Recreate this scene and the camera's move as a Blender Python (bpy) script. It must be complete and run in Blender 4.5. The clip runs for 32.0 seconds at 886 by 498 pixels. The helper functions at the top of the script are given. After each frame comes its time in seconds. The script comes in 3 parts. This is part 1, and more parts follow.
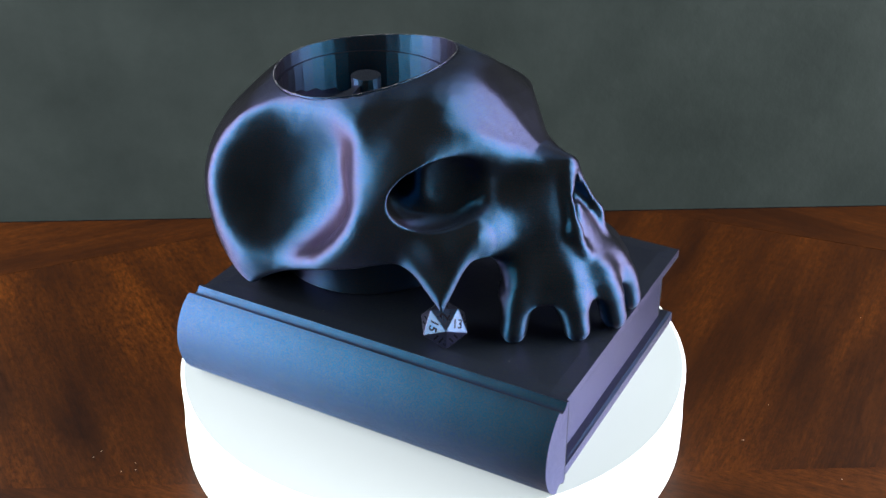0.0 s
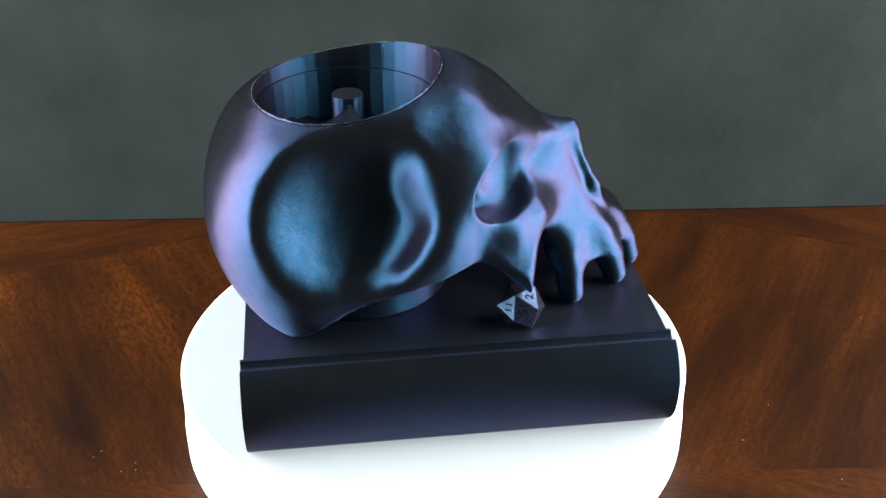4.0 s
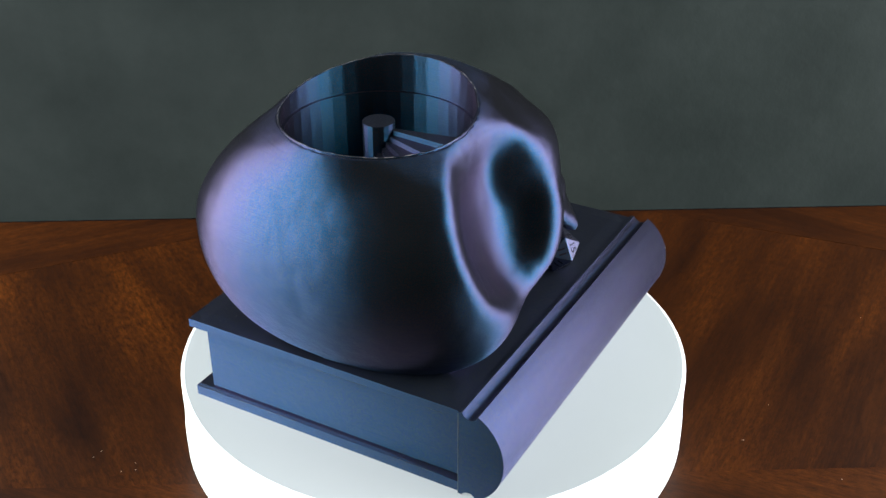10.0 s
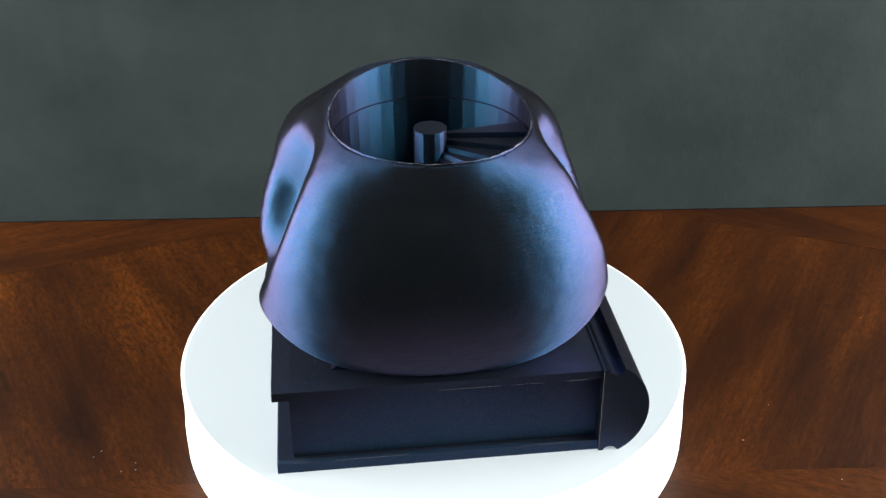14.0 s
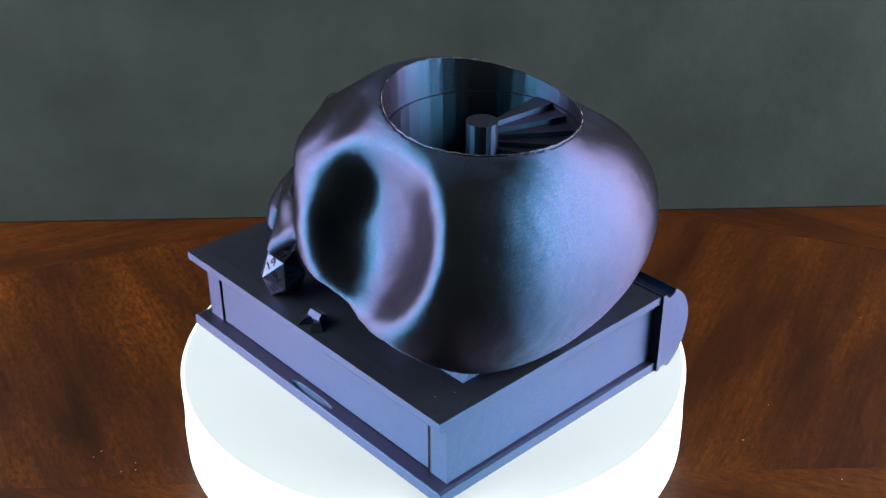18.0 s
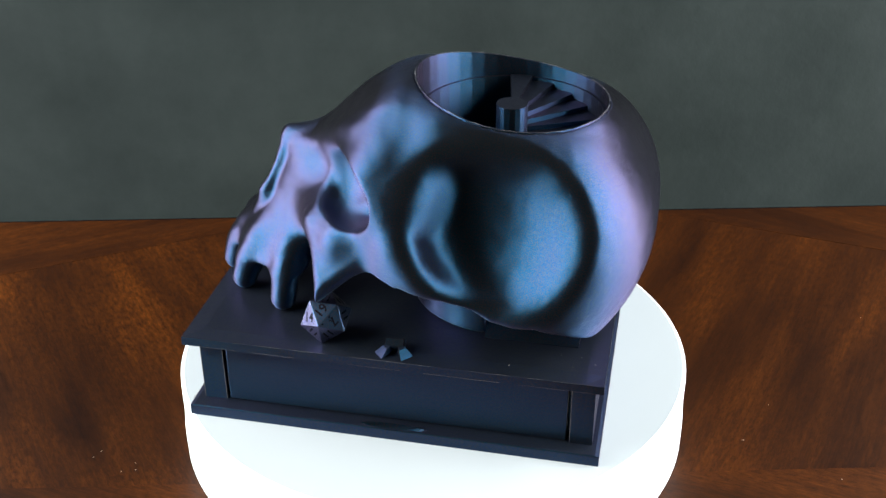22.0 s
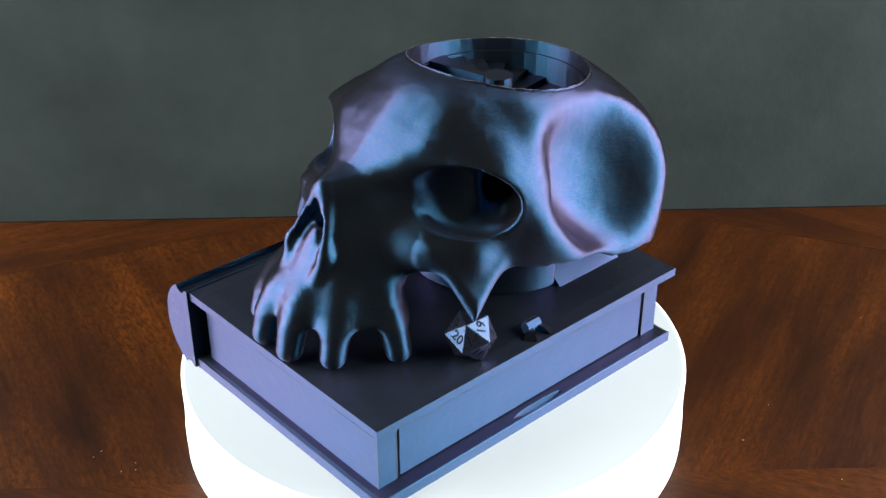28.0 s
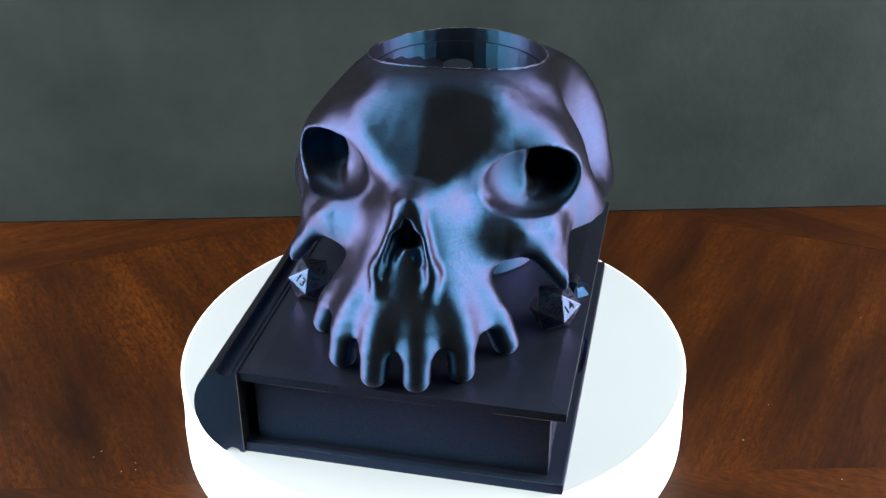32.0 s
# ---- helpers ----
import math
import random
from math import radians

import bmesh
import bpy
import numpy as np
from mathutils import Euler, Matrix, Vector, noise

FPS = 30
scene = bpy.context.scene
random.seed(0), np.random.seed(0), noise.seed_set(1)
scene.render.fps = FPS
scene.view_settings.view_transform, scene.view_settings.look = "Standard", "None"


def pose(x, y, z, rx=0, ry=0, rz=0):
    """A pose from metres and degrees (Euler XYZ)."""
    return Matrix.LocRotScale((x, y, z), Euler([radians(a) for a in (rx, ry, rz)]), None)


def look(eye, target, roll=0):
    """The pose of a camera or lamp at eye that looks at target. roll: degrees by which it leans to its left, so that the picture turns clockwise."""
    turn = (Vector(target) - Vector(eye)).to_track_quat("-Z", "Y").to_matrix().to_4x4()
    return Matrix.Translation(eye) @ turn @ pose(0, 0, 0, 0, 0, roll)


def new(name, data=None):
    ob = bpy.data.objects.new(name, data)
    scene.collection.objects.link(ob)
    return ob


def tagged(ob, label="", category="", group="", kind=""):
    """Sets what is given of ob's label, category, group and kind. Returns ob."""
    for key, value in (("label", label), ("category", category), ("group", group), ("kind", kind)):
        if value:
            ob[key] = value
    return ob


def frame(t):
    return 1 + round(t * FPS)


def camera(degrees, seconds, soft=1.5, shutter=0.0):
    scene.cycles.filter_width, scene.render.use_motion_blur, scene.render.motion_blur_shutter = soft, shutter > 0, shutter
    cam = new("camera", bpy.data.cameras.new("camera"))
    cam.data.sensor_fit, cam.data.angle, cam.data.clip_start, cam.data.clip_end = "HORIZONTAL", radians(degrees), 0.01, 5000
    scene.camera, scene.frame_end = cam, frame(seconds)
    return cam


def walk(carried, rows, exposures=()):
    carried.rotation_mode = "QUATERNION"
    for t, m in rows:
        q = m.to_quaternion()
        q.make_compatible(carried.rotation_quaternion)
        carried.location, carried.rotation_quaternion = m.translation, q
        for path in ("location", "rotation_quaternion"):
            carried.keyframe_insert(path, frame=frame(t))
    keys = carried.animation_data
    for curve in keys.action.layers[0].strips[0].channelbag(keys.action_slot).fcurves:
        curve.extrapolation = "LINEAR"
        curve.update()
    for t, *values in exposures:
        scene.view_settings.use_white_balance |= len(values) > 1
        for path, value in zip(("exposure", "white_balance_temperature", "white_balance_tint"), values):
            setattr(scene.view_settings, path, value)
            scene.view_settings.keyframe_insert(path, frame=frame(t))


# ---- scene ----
# Everything on the turntable is planned in millimetres from the centre of the platter's top.
TABLE = 0.75
PLATTER = TABLE + 0.048
SECONDS = 32.0
START, SPIN = -29.49, 8.956     # degrees at 0 s, degrees a second

# ---- camera ----
cam = camera(41.38, SECONDS, soft=1.5)
EYE = Vector((0.0, -0.48919, PLATTER + 0.33829))
AIM = EYE + Vector((math.sin(radians(0.579)) * math.cos(radians(30.048)), math.cos(radians(0.579)) * math.cos(radians(30.048)), -math.sin(radians(30.048))))
walk(cam, [(0.0, look(EYE, AIM, -0.2586)), (SECONDS, look(EYE, AIM, -0.2586))],
     [(0.0, 0.0), (1.0, 0.07), (3.0, 0.16), (5.0, 0.13), (6.0, 0.06), (7.0, -0.15), (8.0, -0.22), (9.0, -0.32), (10.0, -0.30), (12.0, -0.10),
      (14.0, 0.0), (17.0, 0.0), (18.0, -0.03), (19.0, -0.12), (20.0, -0.20), (22.0, 0.02), (23.0, 0.10), (24.0, 0.16), (25.0, 0.25),
      (27.5, 0.08), (29.0, -0.02), (30.5, 0.0), (SECONDS, 0.05)])

# ---- light ----
world = bpy.data.worlds.new("room_air")
scene.world = world
world.use_nodes = True
world.node_tree.nodes["Background"].inputs["Color"].default_value = (0.55, 0.62, 0.66, 1)
world.node_tree.nodes["Background"].inputs["Strength"].default_value = 0.02


def softbox(name, eye, target, wide, high, watts, colour):
    data = bpy.data.lights.new(name, "AREA")
    data.shape, data.size, data.size_y, data.energy, data.color = "RECTANGLE", wide, high, watts, colour
    ob = new(name, data)
    ob.matrix_world = look(eye, target)
    return ob


for side in (-1, 1):
    softbox("softbox_lamp", (0.62 * side, -0.11, TABLE + 0.34), (0, -0.13, TABLE + 0.16), 0.62, 0.64, 15.2, (0.97, 0.98, 0.98))


# ---- materials ----
class Nodes:
    def __init__(self, name):
        self.mat = bpy.data.materials.new(name)
        self.mat.use_nodes = True
        self.tree = self.mat.node_tree
        self.bsdf = self.tree.nodes["Principled BSDF"]

    def add(self, kind, **values):
        node = self.tree.nodes.new(kind)
        for key, value in values.items():
            node.inputs[key].default_value = value
        return node

    def link(self, a, b):
        self.tree.links.new(a, b)

    def noise(self, vector, scale, detail=4.0, rough=0.55):
        n = self.add("ShaderNodeTexNoise", Scale=scale, Detail=detail, Roughness=rough)
        if vector:
            self.link(vector, n.inputs["Vector"])
        return n.outputs["Fac"]

    def ramp(self, fac, stops):
        n = self.add("ShaderNodeValToRGB")
        ends = n.color_ramp.elements
        for i, (at, colour) in enumerate(stops):
            e = ends[i] if i < 2 else ends.new(at)
            e.position, e.color = at, (*colour, 1)
        self.link(fac, n.inputs["Fac"])
        return n.outputs["Color"]

    def maprange(self, fac, a, b, lo, hi):
        n = self.add("ShaderNodeMapRange")
        for i, v in enumerate((a, b, lo, hi), 1):
            n.inputs[i].default_value = v
        self.link(fac, n.inputs[0])
        return n.outputs[0]

    def bump(self, height, strength, distance, before=None):
        n = self.add("ShaderNodeBump", Strength=strength, Distance=distance)
        self.link(height, n.inputs["Height"])
        if before:
            self.link(before, n.inputs["Normal"])
        return n.outputs["Normal"]

    def set(self, **values):
        for key, value in values.items():
            self.bsdf.inputs[key.replace("_", " ")].default_value = value


def filament(name, base, rough, layers=True, shine=1.0):
    """Colour-shifting printed plastic: dark pigment under a thin interference film, brushed by its layer lines."""
    m = Nodes(name)
    coord = m.add("ShaderNodeTexCoord").outputs["Object"]
    grain = m.noise(coord, 2600, 1)
    speck = m.noise(coord, 600, 3, 0.7)
    blotch = m.noise(coord, 60, 4, 0.6)
    m.link(m.ramp(blotch, [(0.3, base), (0.75, tuple(c * 1.5 for c in base))]), m.bsdf.inputs["Base Color"])
    m.set(IOR=2.16, Thin_Film_Thickness=261.0, Thin_Film_IOR=1.80, Anisotropic=0.0, Anisotropic_Rotation=0.25)
    # glitter in the plastic
    glitter = m.maprange(m.noise(coord, 1800, 1), 0.33, 0.67, 0.42 * shine, 0.58 * shine)
    normal = m.bump(grain, 0.45, 0.00015)
    normal = m.bump(speck, 0.09, 0.0004, normal)
    normal = m.bump(blotch, 0.13, 0.002, normal)
    normal = m.bump(m.noise(coord, 190, 2, 0.5), 0.09, 0.0008, normal)
    flat = m.add("ShaderNodeMapping")
    flat.inputs["Scale"].default_value = (25, 25, 1400)
    m.link(coord, flat.inputs["Vector"])
    line = m.noise(flat.outputs["Vector"], 1.0, 3, 0.6)
    if layers:
        normal = m.bump(line, 0.20, 0.0004, normal)
    matt = m.maprange(speck, 0.3, 0.7, rough - 0.07, rough + 0.07)
    if layers:
        # the layers run level round every piece
        geo = m.add("ShaderNodeNewGeometry")
        cross = m.add("ShaderNodeVectorMath")
        cross.operation = "CROSS_PRODUCT"
        cross.inputs[1].default_value = (0.001, 0.002, 1.0)
        m.link(geo.outputs["Normal"], cross.inputs[0])
        m.link(cross.outputs["Vector"], m.bsdf.inputs["Tangent"])
        # flat tops have no layer edges to brush the light, and are smoother
        split = m.add("ShaderNodeSeparateXYZ")
        m.link(geo.outputs["Normal"], split.inputs[0])
        level = m.add("ShaderNodeMath")
        level.operation = "ABSOLUTE"
        m.link(split.outputs["Z"], level.inputs[0])
        m.link(m.maprange(level.outputs[0], 0.86, 0.98, 0.95, 0.0), m.bsdf.inputs["Anisotropic"])
        less = m.add("ShaderNodeMath")
        less.operation = "MULTIPLY"
        m.link(matt, less.inputs[0])
        m.link(m.maprange(level.outputs[0], 0.95, 0.998, 1.0, 0.85), less.inputs[1])
        matt = less.outputs[0]
        dull = m.add("ShaderNodeMath")
        dull.operation = "MULTIPLY"
        m.link(glitter, dull.inputs[0])
        m.link(m.maprange(level.outputs[0], 0.95, 0.998, 1.0, 0.9), dull.inputs[1])
        glitter = dull.outputs[0]
    m.link(glitter, m.bsdf.inputs["Specular IOR Level"])
    m.link(matt, m.bsdf.inputs["Roughness"])
    m.link(normal, m.bsdf.inputs["Normal"])
    return m.mat


def wood(name, dark, light, figure=1.0):
    """Mahogany veneer under satin lacquer; the grain runs along the panel's own x, figure is the strength of its cross ripples."""
    m = Nodes(name)
    coord = m.add("ShaderNodeTexCoord").outputs["Object"]

    def stretched(x, y, scale, detail, rough=0.6):
        n = m.add("ShaderNodeMapping")
        n.inputs["Scale"].default_value = (x, y, 1)
        m.link(coord, n.inputs["Vector"])
        return m.noise(n.outputs["Vector"], scale, detail, rough)

    def mixed(kind, fac, a, b):
        n = m.add("ShaderNodeMix")
        n.data_type, n.blend_type = "RGBA", kind
        if isinstance(fac, float):
            n.inputs[0].default_value = fac
        else:
            m.link(fac, n.inputs[0])
        m.link(a, n.inputs[6])
        m.link(b, n.inputs[7])
        return n.outputs[2]

    broad = stretched(5, 20, 1.0, 5, 0.5)            # clouds of light and dark across a leaf
    streak = stretched(22, 330, 1.0, 7, 0.7)     # streaks along the grain
    curl = stretched(170, 420, 1.0, 6, 0.75)       # ripples of figure across the grain
    band = stretched(6, 70, 1.0, 5, 0.6)          # broader bands of the same
    pore = stretched(160, 900, 1.0, 3)
    mid = tuple((a * 0.55 + b * 0.45) for a, b in zip(dark, light))
    tone = m.ramp(broad, [(0.30, dark), (0.70, light), (0.5, mid)])
    lines = m.ramp(streak, [(0.34, (0.64, 0.60, 0.57)), (0.64, (1.24, 1.19, 1.06))])
    tone = mixed("MULTIPLY", 0.75, tone, lines)
    tone = mixed("MULTIPLY", 0.8, tone, m.ramp(band, [(0.32, (0.68, 0.64, 0.60)), (0.68, (1.3, 1.28, 1.15))]))
    ripple = m.ramp(curl, [(0.36, (0.40, 0.36, 0.33)), (0.62, (1.85, 1.72, 1.25))])
    tone = mixed("MULTIPLY", m.maprange(broad, 0.38, 0.56, 0.45 * figure, figure), tone, ripple)
    tone = mixed("MULTIPLY", 0.35, tone, m.ramp(pore, [(0.36, (0.30, 0.27, 0.25)), (0.56, (1.1, 1.1, 1.1))]))
    m.link(tone, m.bsdf.inputs["Base Color"])
    m.link(m.maprange(curl, 0.3, 0.7, 0.36, 0.48), m.bsdf.inputs["Roughness"])
    m.set(Specular_IOR_Level=0.2)
    m.link(m.bump(pore, 0.12, 0.0003, m.bump(broad, 0.05, 0.003)), m.bsdf.inputs["Normal"])
    return m.mat


def plaster(name, dark, light, rough=0.85):
    """Hand-painted wall: clouds, brush drag and fine tooth."""
    m = Nodes(name)
    coord = m.add("ShaderNodeTexCoord").outputs["Object"]
    cloud = m.noise(coord, 9, 7, 0.65)
    drag = m.add("ShaderNodeMapping")
    drag.inputs["Scale"].default_value = (30, 30, 22)
    m.link(coord, drag.inputs["Vector"])
    strokes = m.noise(drag.outputs["Vector"], 1.0, 5, 0.65)
    fine = m.noise(coord, 140, 4)
    mix = m.add("ShaderNodeMix")
    mix.data_type, mix.blend_type = "RGBA", "MULTIPLY"
    mix.inputs[0].default_value = 1.0
    m.link(m.ramp(cloud, [(0.30, dark), (0.72, light)]), mix.inputs[6])
    m.link(m.ramp(strokes, [(0.30, (0.88, 0.89, 0.89)), (0.72, (1.14, 1.13, 1.12))]), mix.inputs[7])
    m.link(mix.outputs[2], m.bsdf.inputs["Base Color"])
    m.set(Roughness=rough, Specular_IOR_Level=0.25)
    m.link(m.bump(fine, 0.2, 0.001, m.bump(cloud, 0.25, 0.004)), m.bsdf.inputs["Normal"])
    return m.mat


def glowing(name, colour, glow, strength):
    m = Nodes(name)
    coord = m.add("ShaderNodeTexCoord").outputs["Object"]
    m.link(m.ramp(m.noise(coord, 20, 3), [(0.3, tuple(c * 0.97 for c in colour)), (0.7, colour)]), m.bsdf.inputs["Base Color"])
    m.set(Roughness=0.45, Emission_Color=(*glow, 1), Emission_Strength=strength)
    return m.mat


def plain(name, colour, rough, metal=0.0):
    m = Nodes(name)
    coord = m.add("ShaderNodeTexCoord").outputs["Object"]
    m.link(m.ramp(m.noise(coord, 60, 4), [(0.3, tuple(c * 0.85 for c in colour)), (0.7, colour)]), m.bsdf.inputs["Base Color"])
    m.set(Roughness=rough, Metallic=metal)
    return m.mat


SHIFT = filament("shift_filament", (0.0058, 0.0062, 0.0068), 0.48)
WOOD = wood("mahogany_veneer", (0.0140, 0.0039, 0.0012), (0.070, 0.0212, 0.0029))
CALM_WOOD = wood("mahogany_veneer_calm", (0.0150, 0.0042, 0.0013), (0.060, 0.0176, 0.0026), 0.62)
EDGE_WOOD = wood("mahogany_edge", (0.02, 0.008, 0.004), (0.07, 0.025, 0.008))
# near-black colour for the shade where the table meets the wall
GAP_SHADE = plain("wall_gap_shade", (0.004, 0.003, 0.003), 0.9)
GAP_SHADE.node_tree.nodes["Principled BSDF"].inputs["Specular IOR Level"].default_value = 0.05
SLATE = plaster("slate_grey_plaster", (0.0105, 0.0166, 0.0158), (0.0238, 0.0328, 0.0314))
DARK_WALL = plaster("dark_room_paint", (0.05, 0.05, 0.05), (0.08, 0.08, 0.08))
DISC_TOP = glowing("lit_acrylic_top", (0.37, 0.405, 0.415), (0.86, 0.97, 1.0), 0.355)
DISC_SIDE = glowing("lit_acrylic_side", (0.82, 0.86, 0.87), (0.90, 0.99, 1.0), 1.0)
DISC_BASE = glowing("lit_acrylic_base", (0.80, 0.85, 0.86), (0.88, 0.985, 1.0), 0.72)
# dark colour stands in for the shade inside the dice's sunk numbers
NUMBER_SHADE = plain("sunk_number_shade", (0.006, 0.006, 0.012), 0.8)
NUMBER_SHADE.node_tree.nodes["Principled BSDF"].inputs["Specular IOR Level"].default_value = 0.1
STRING = plain("stringy_edge_glint", (0.17, 0.17, 0.19), 0.6)
DIE = filament("shift_filament_die", (0.008, 0.008, 0.012), 0.32, layers=False, shine=0.9)
SCUFF = plain("scuffed_board_edge", (0.13, 0.13, 0.14), 0.6)
CRUMB = plain("filament_crumb", (0.32, 0.30, 0.28), 0.6)


# ---- building helpers ----
def mesh_of(name, bm, material, smooth=False):
    bmesh.ops.recalc_face_normals(bm, faces=bm.faces)
    if smooth:
        for e in bm.edges:
            e.smooth = e.calc_face_angle(0.0) < radians(28)
    data = bpy.data.meshes.new(name)
    bm.to_mesh(data)
    bm.free()
    data.materials.append(material)
    if smooth:
        # faces meeting at a steep angle keep a crisp edge
        data.polygons.foreach_set("use_smooth", [True] * len(data.polygons))
    return data


def part(name, bm, material, parent, label="", smooth=False):
    ob = new(name, mesh_of(name, bm, material, smooth))
    ob.parent = parent
    if label:
        tagged(ob, label)
    return ob


def thing(name, label, category, group="", kind=""):
    return tagged(new(name), label, category, group, kind)


def box(x0, x1, y0, y1, z0, z1, bevel=0.0, bm=None):
    bm = bm or bmesh.new()
    made = bmesh.ops.create_cube(bm, size=1)["verts"]
    for v in made:
        v.co = Vector(((x0 + x1) / 2 + v.co.x * (x1 - x0), (y0 + y1) / 2 + v.co.y * (y1 - y0), (z0 + z1) / 2 + v.co.z * (z1 - z0)))
    if bevel:
        edges = {e for v in made for e in v.link_edges}
        bmesh.ops.bevel(bm, geom=list(edges), offset=bevel, segments=2, profile=0.5, affect="EDGES")
    return bm


def mm(bm):
    bmesh.ops.scale(bm, vec=(0.001, 0.001, 0.001), verts=bm.verts)
    return bm


def prism(outline, axis, lo, hi, bm=None):
    """Extrudes a closed outline of pairs along x, y or z."""
    bm = bm or bmesh.new()
    def at(p, h):
        return {"x": (h, p[0], p[1]), "y": (p[0], h, p[1]), "z": (p[0], p[1], h)}[axis]
    a = [bm.verts.new(at(p, lo)) for p in outline]
    b = [bm.verts.new(at(p, hi)) for p in outline]
    bm.faces.new(a)
    bm.faces.new(b)
    for i in range(len(a)):
        j = (i + 1) % len(a)
        bm.faces.new((a[i], a[j], b[j], b[i]))
    return bm


def lathe(profile, turns, bm=None):
    """Spins a profile of (radius, height) pairs about z, closing it where the radius is nought."""
    bm = bm or bmesh.new()
    rings = []
    for r, h in profile:
        if r == 0:
            rings.append([bm.verts.new((0, 0, h))])
        else:
            rings.append([bm.verts.new((r * math.cos(2 * math.pi * i / turns), r * math.sin(2 * math.pi * i / turns), h)) for i in range(turns)])
    for p, q in zip(rings, rings[1:]):
        for i in range(turns):
            j = (i + 1) % turns
            if len(p) == 1 and len(q) == 1:
                continue
            if len(p) == 1:
                bm.faces.new((p[0], q[j], q[i]))
            elif len(q) == 1:
                bm.faces.new((p[i], p[j], q[0]))
            else:
                bm.faces.new((p[i], p[j], q[j], q[i]))
    return bm


# ---- the room ----
def room():
    floor = new("floor", mesh_of("floor", box(-1.6, 1.6, -2.0, 0.30, -0.1, 0.0), DARK_WALL))
    tagged(floor, "dark floor of the room under the table", "floor", kind="structure")
    back = new("wall_north", mesh_of("wall_north", box(-1.7, 1.7, 0.0, 0.1, 0.0, 2.4), SLATE))
    back.matrix_world = pose(0.0, 0.2285, 0.0, 0, 0, 1.15)
    tagged(back, "slate grey wall with a mottled matt finish", "wall", kind="structure")
    for name, dims in (("wall_south", (-1.6, 1.6, -2.1, -2.0, 0, 2.4)), ("wall_west", (-1.7, -1.6, -2.0, 0.19, 0, 2.4)), ("wall_east", (1.6, 1.7, -2.0, 0.25, 0, 2.4))):
        tagged(new(name, mesh_of(name, box(*dims), DARK_WALL)), "plain dark wall of the room", "wall", kind="structure")
    tagged(new("ceiling", mesh_of("ceiling", box(-1.7, 1.7, -2.1, 0.33, 2.4, 2.5), DARK_WALL)), "plain dark ceiling of the room", "ceiling", kind="structure")


def table():
    t = thing("table", "dark mahogany table with a matched veneer top", "table")
    part("table_core", box(-0.80, 0.80, -0.75, 0.208, TABLE - 0.030, TABLE - 0.0010, 0.003), EDGE_WOOD, t)
    for x in (-0.74, 0.74):
        for y in (-0.69, 0.15):
            bm = bmesh.new()
            bmesh.ops.create_cone(bm, cap_ends=True, segments=20, radius1=0.022, radius2=0.034, depth=TABLE - 0.03, matrix=Matrix.Translation((x, y, (TABLE - 0.03) / 2)))
            part("leg", bm, EDGE_WOOD, t)
    # veneer leaves, each with its own run of grain; the seams meet like a sunburst
    g = 0.00006
    foot = lambda x: 0.2264 + 0.0201 * x
    leaves = (
        (((-0.80, -0.75), (0.80, -0.75), (0.80, -0.030), (-0.80, -0.0625)), -22, CALM_WOOD),
        (((-0.80, -0.0625), (0.0, -0.0465), (0.0, foot(0)), (-0.085, foot(-0.085)), (-0.80, -0.055)), 118, WOOD),
        (((0.0, -0.0465), (0.80, -0.030), (0.80, -0.028), (0.148, foot(0.148)), (0.0, foot(0))), 62, CALM_WOOD),
        (((-0.80, -0.054), (-0.085, foot(-0.085)), (-0.80, foot(-0.80))), 24, CALM_WOOD),
        (((0.80, -0.026), (0.80, foot(0.80)), (0.148, foot(0.148))), -30, CALM_WOOD),
    )
    for outline, turn, veneer in leaves:
        c = Vector((sum(p[0] for p in outline) / len(outline), sum(p[1] for p in outline) / len(outline), 0))
        inv = pose(c.x, c.y, TABLE, 0, 0, turn).inverted()
        shrunk = [Vector((p[0], p[1], TABLE)) + (c - Vector((p[0], p[1], 0))).normalized() * g for p in outline]
        flat = [inv @ v for v in shrunk]
        leaf = part("veneer_leaf", prism([(v.x, v.y) for v in flat], "z", -0.0010, 0.0), veneer, t)
        leaf.matrix_basis = pose(c.x, c.y, TABLE, 0, 0, turn)
    # added strip that draws the shaded gap at the wall as a dark line
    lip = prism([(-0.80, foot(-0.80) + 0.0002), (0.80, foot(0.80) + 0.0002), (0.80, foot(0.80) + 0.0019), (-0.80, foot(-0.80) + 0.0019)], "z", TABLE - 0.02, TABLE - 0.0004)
    part("back_gap_shade", lip, GAP_SHADE, t, "near-black strip at the table's back edge, standing in for shade at the wall")


room()
table()


# ---- the turntable ----
def turntable():
    t = thing("turntable", "round white turntable, lit from inside, on the table", "turntable")
    t.location = (0, 0, TABLE)
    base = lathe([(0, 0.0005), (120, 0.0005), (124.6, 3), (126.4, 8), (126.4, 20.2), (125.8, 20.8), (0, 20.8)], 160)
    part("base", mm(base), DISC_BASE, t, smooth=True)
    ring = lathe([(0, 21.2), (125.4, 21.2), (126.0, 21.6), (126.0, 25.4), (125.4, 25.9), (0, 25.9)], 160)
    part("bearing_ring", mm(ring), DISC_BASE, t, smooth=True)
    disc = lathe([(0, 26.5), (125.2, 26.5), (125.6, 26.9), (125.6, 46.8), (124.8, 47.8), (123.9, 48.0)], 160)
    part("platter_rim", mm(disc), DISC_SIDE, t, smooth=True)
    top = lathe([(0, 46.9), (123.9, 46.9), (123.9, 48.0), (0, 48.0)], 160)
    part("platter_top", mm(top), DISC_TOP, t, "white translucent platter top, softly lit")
    return t


TURNTABLE = turntable()
RIDERS = []     # things carried round by the platter: (thing, x, y, z) in millimetres


def rides(ob, x, y, z):
    RIDERS.append((ob, x, y, z))
    return ob


